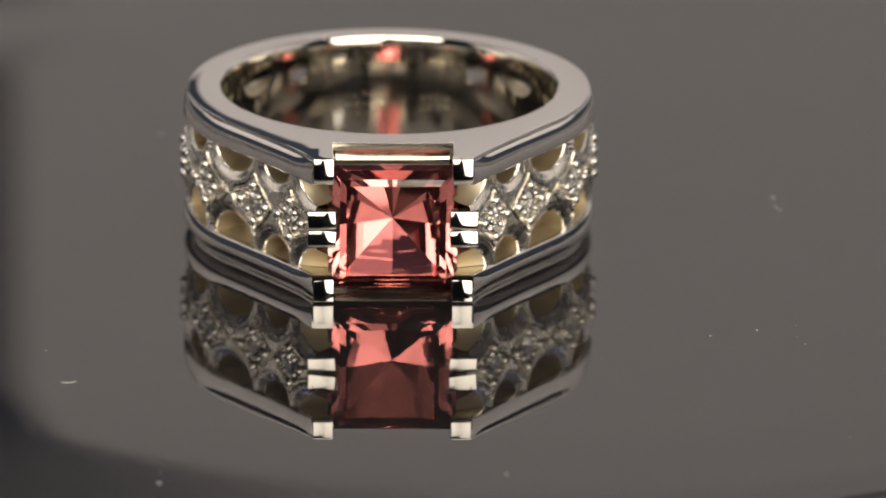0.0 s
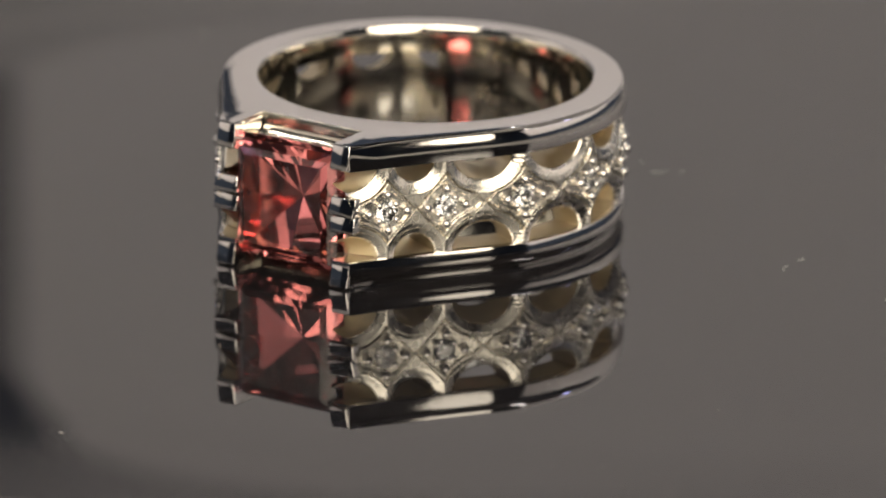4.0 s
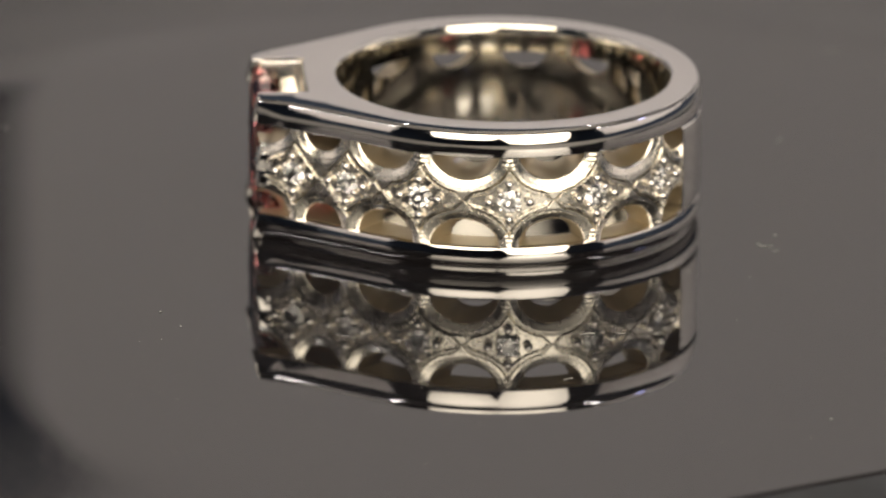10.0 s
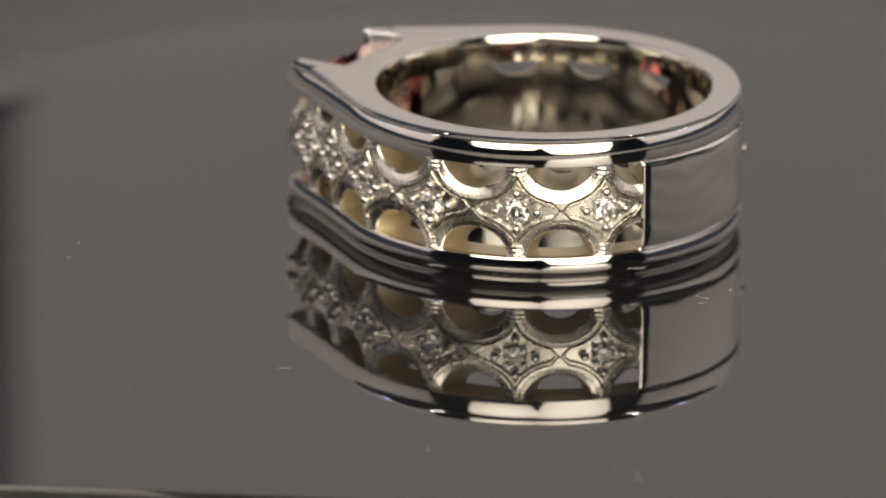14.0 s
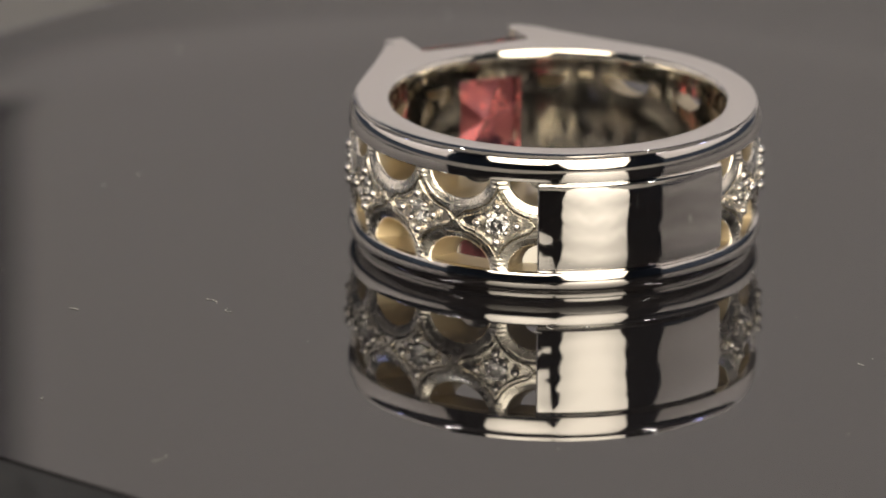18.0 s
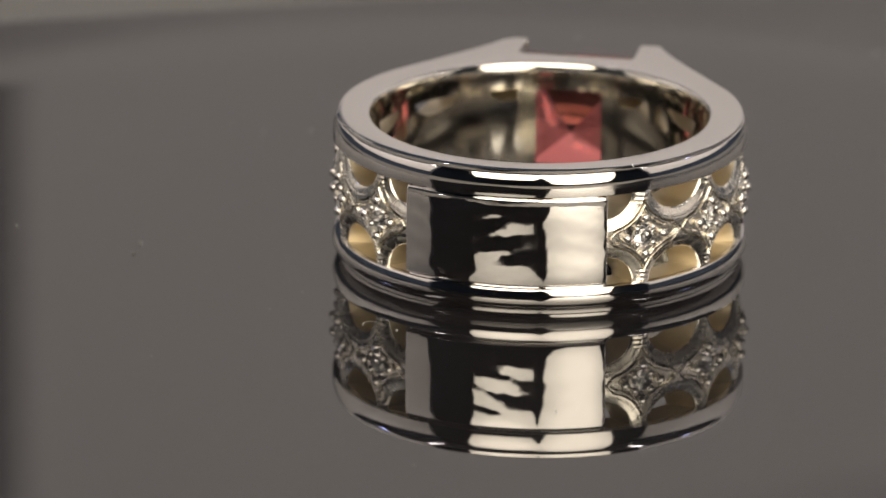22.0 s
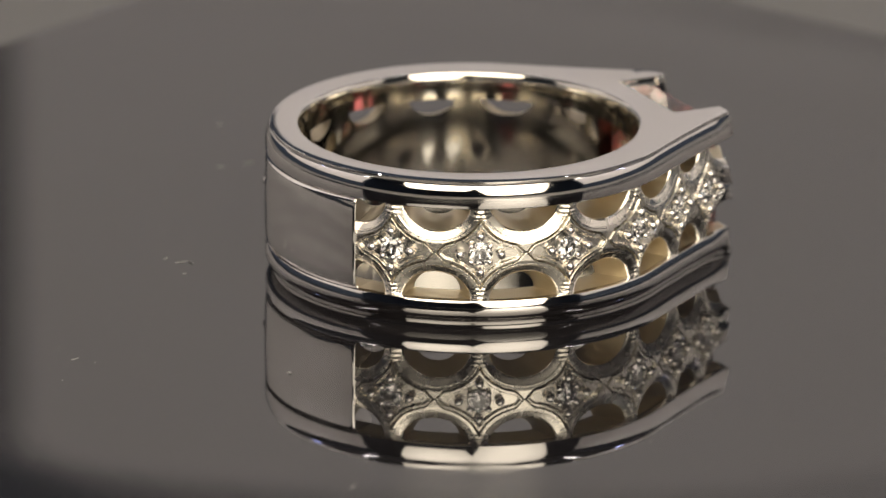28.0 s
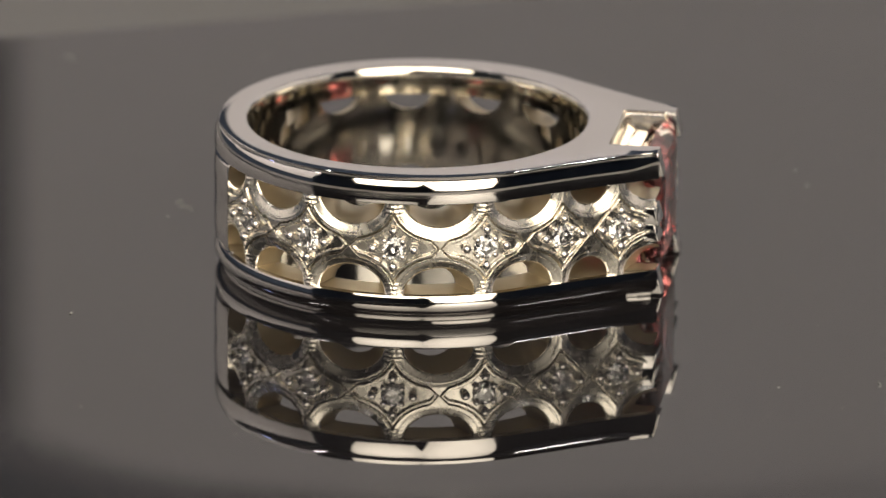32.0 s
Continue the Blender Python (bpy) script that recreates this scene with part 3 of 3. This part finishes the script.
wall("backdrop", arc(150, 173, 600), 24, 365, PAPER, "grey paper backdrop behind the slab")
# Unseen corner, slanted so the slab's near left reflects the dark cloth.
wall("backdrop_corner", arc(173.02, 185.35, 600), 24, 365, PAPER, "grey paper with a slanting upper corner", 248)
wall("side_wall_right", arc(62, 149.6, 600), 95, 365, SIDE_PAPER, "pale paper side screen")
wall("side_wall_left", arc(197, 298, 600), 95, 365, SIDE_PAPER, "pale paper side screen")
# Unseen low end, added to keep the slab's far left from reflecting dark.
wall("backdrop_foot", arc(185.37, 194.5, 600.5, 8), 24, 166, PAPER, "low end of the grey paper", 150)
wall("dark_gap", arc(165, 199, 640), TABLE_Z, 620, DARK, "dark cloth seen past the paper")
wall("room_wall", arc(-61, 61, 1200), TABLE_Z, 1400, DARK, "dark cloth behind the camera")
# Unseen cloth, added so the ring's low faces mirror something dark.
wall("added_dark_base", arc(149.8, 196.8, 606, 20), TABLE_Z, 24, DARK, "unseen dark cloth added under the backdrop to darken reflections")
wall("added_dark_base_right", arc(61, 149.7, 606, 30), TABLE_Z, 95, DARK, "unseen dark cloth added under the side screen to darken reflections")
wall("added_dark_base_left", arc(196.9, 299, 606, 30), TABLE_Z, 95, DARK, "unseen dark cloth added under the side screen to darken reflections")
bm = bmesh.new()
box(bm, -1400, 1400, -1400, 1400, 1400, 1420)
tagged(part("ceiling", bm, CEILING, None, "", 0), "pale grey ceiling", "ceiling", kind="structure")


def softbox(az, el, r, w, h, mat):
    c = Vector((r * math.cos(radians(el)) * math.sin(radians(az)), -r * math.cos(radians(el)) * math.cos(radians(az)), r * math.sin(radians(el)))) * MM
    ob = new("softbox")
    tagged(ob, "lit cream cloth softbox on a thin stand", "softbox", "lamps beside the camera")
    ob.matrix_basis = look(c, Vector((0, 0, 0.004)))
    bm = bmesh.new()
    k = 10
    g = []
    for j in range(k + 1):
        row = []
        for i in range(k + 1):
            u, v = 2 * i / k - 1, 2 * j / k - 1
            q = math.hypot(u, v) / max(abs(u), abs(v), 1e-6)
            q = 1 / (0.75 + 0.25 * q)
            row.append((u * q * w / 2, v * q * h / 2, -12 * (1 - u * u) * (1 - v * v)))
        g.append(row)
    grid_mesh(bm, g)
    part("diffuser", bm, mat, ob, "", 60, False)
    bm = bmesh.new()
    o = 6
    P = lambda e, z: [(-w / 2 - e, -h / 2 - e, z), (w / 2 + e, -h / 2 - e, z), (w / 2 + e, h / 2 + e, z), (-w / 2 - e, h / 2 + e, z)]
    V = loft_loop(bm, [P(0, 3), P(o, 2), P(o, 30), P(-min(w, h) * 0.35, 90)])
    bm.faces.new(V[-1])
    part("shell", bm, BLACK, ob, "black cloth shell", 20)
    foot = c.z / MM - TABLE_Z
    return ob, c, foot


for az, el, w, h in SOFTBOXES:
    ob, c, foot = softbox(az, el, 620, w, h, GLOW)
    bm = bmesh.new()
    t = np.linspace(0, 2 * math.pi, 13)[:-1]
    foot_at = Vector((math.sin(radians(az * 1.25)), -math.cos(radians(az * 1.25)))) * 0.78
    V = loft_loop(bm, [np.stack([r * np.cos(t), r * np.sin(t), np.full(t.shape, z)], -1) for r, z in ((60, 0), (60, 6), (9, 10), (8, foot))])
    bm.faces.new(V[0])
    bm.faces.new(V[-1])
    st = part("lamp_stand", bm, BLACK, None, "", 40)
    st.location = (foot_at.x, foot_at.y, TABLE_Z * MM)
    tagged(st, "thin black metal lamp stand on the table", "lamp stand", "lamps beside the camera")


def added_wall_lamp(az, r, z, aim_r, aim_z, watts, wide):
    """Added unseen strip lamp hung high, back to the ring, that brightens one screen."""
    d = Vector((math.sin(radians(az)), -math.cos(radians(az)), 0))
    at, to = d * r * MM + Vector((0, 0, z * MM)), d * aim_r * MM + Vector((0, 0, aim_z * MM))
    ob = new("added_strip_lamp")
    tagged(ob, "unseen black strip lamp added above to light the screen", "strip lamp", "lamps over the screens")
    ob.matrix_basis = look(at, to)
    bm = bmesh.new()
    P = lambda e, zz: [(-wide / 2 - e, -22 - e, zz), (wide / 2 + e, -22 - e, zz), (wide / 2 + e, 22 + e, zz), (-wide / 2 - e, 22 + e, zz)]
    V = loft_loop(bm, [P(0, 2), P(0, -14), P(4, -14), P(4, 26), P(-8, 34)])
    bm.faces.new(V[0])
    bm.faces.new(V[-1])
    part("housing", bm, BLACK, ob, "", 20)
    up = ob.matrix_basis.inverted().to_3x3() @ Vector((0, 0, 1))
    for x in (-wide * 0.35, wide * 0.35):
        bm = bmesh.new()
        a = Vector((x, 0, 20))
        c = a + up * (1400 - z - 16)
        t = [Vector((3 * math.cos(q), 0, 3 * math.sin(q))) for q in np.linspace(0, 6.283, 9)[:-1]]
        loft_loop(bm, [[tuple(e + k) for k in t] for e in (a, c)])
        part("hanger", bm, BLACK, ob, "", 60)
    li = bpy.data.lights.new("added_strip_light", "AREA")
    li.shape, li.size, li.size_y, li.energy, li.color = "RECTANGLE", wide * MM * 0.98, 0.040, watts, (1.0, 0.96, 0.93)
    lo = new("added_strip_light", li)
    lo.parent = ob
    lo.location = (0, 0, -0.004)
    return ob


added_wall_lamp(172, 330, 560, 600, 190, BACK_WATTS, 420)
added_wall_lamp(105, 330, 560, 600, 190, SIDE_WATTS, 420)
added_wall_lamp(-105, 330, 560, 600, 190, SIDE_WATTS, 420)


def led(az, el, r):
    d = Vector((math.cos(radians(el)) * math.sin(radians(az)), -math.cos(radians(el)) * math.cos(radians(az)), math.sin(radians(el))))
    ob = new("led_lamp")
    tagged(ob, "small blue-white lamp clipped to the screen", "small lamp", "small blue lamps")
    ob.matrix_basis = look(d * r * MM, Vector((0, 0, 0.004)))
    bm = bmesh.new()
    grid_mesh(bm, [[(x, y, -6 + 0.02 * x * x) for x in np.linspace(-5, 5, 5)] for y in np.linspace(-15, 15, 7)])
    part("bulb", bm, GLOW_COOL, ob, "", 60, False)
    bm = bmesh.new()
    box(bm, -11, 11, -26, 26, -3, 14, 2)
    part("housing", bm, BLACK, ob, "", 40)
    return ob


led(-126, 44, 560)
led(126, 46, 560)


def motions():
    rows_ring, rows_slab = [], []
    a0 = math.atan2(RING_AT[1], RING_AT[0])
    r0 = math.hypot(*RING_AT)
    for k in range(33):
        th = radians(TURN * k)
        rows_ring.append((float(k), pose(r0 * math.cos(a0 + th) * MM, r0 * math.sin(a0 + th) * MM, 0, 0, 0, TURN * k + RING_RZ)))
        rows_slab.append((float(k), pose(0, 0, -0.00001, 0, 0, TURN * k + SLAB_RZ)))
    walk(ring, rows_ring)
    walk(slab, rows_slab)


motions()
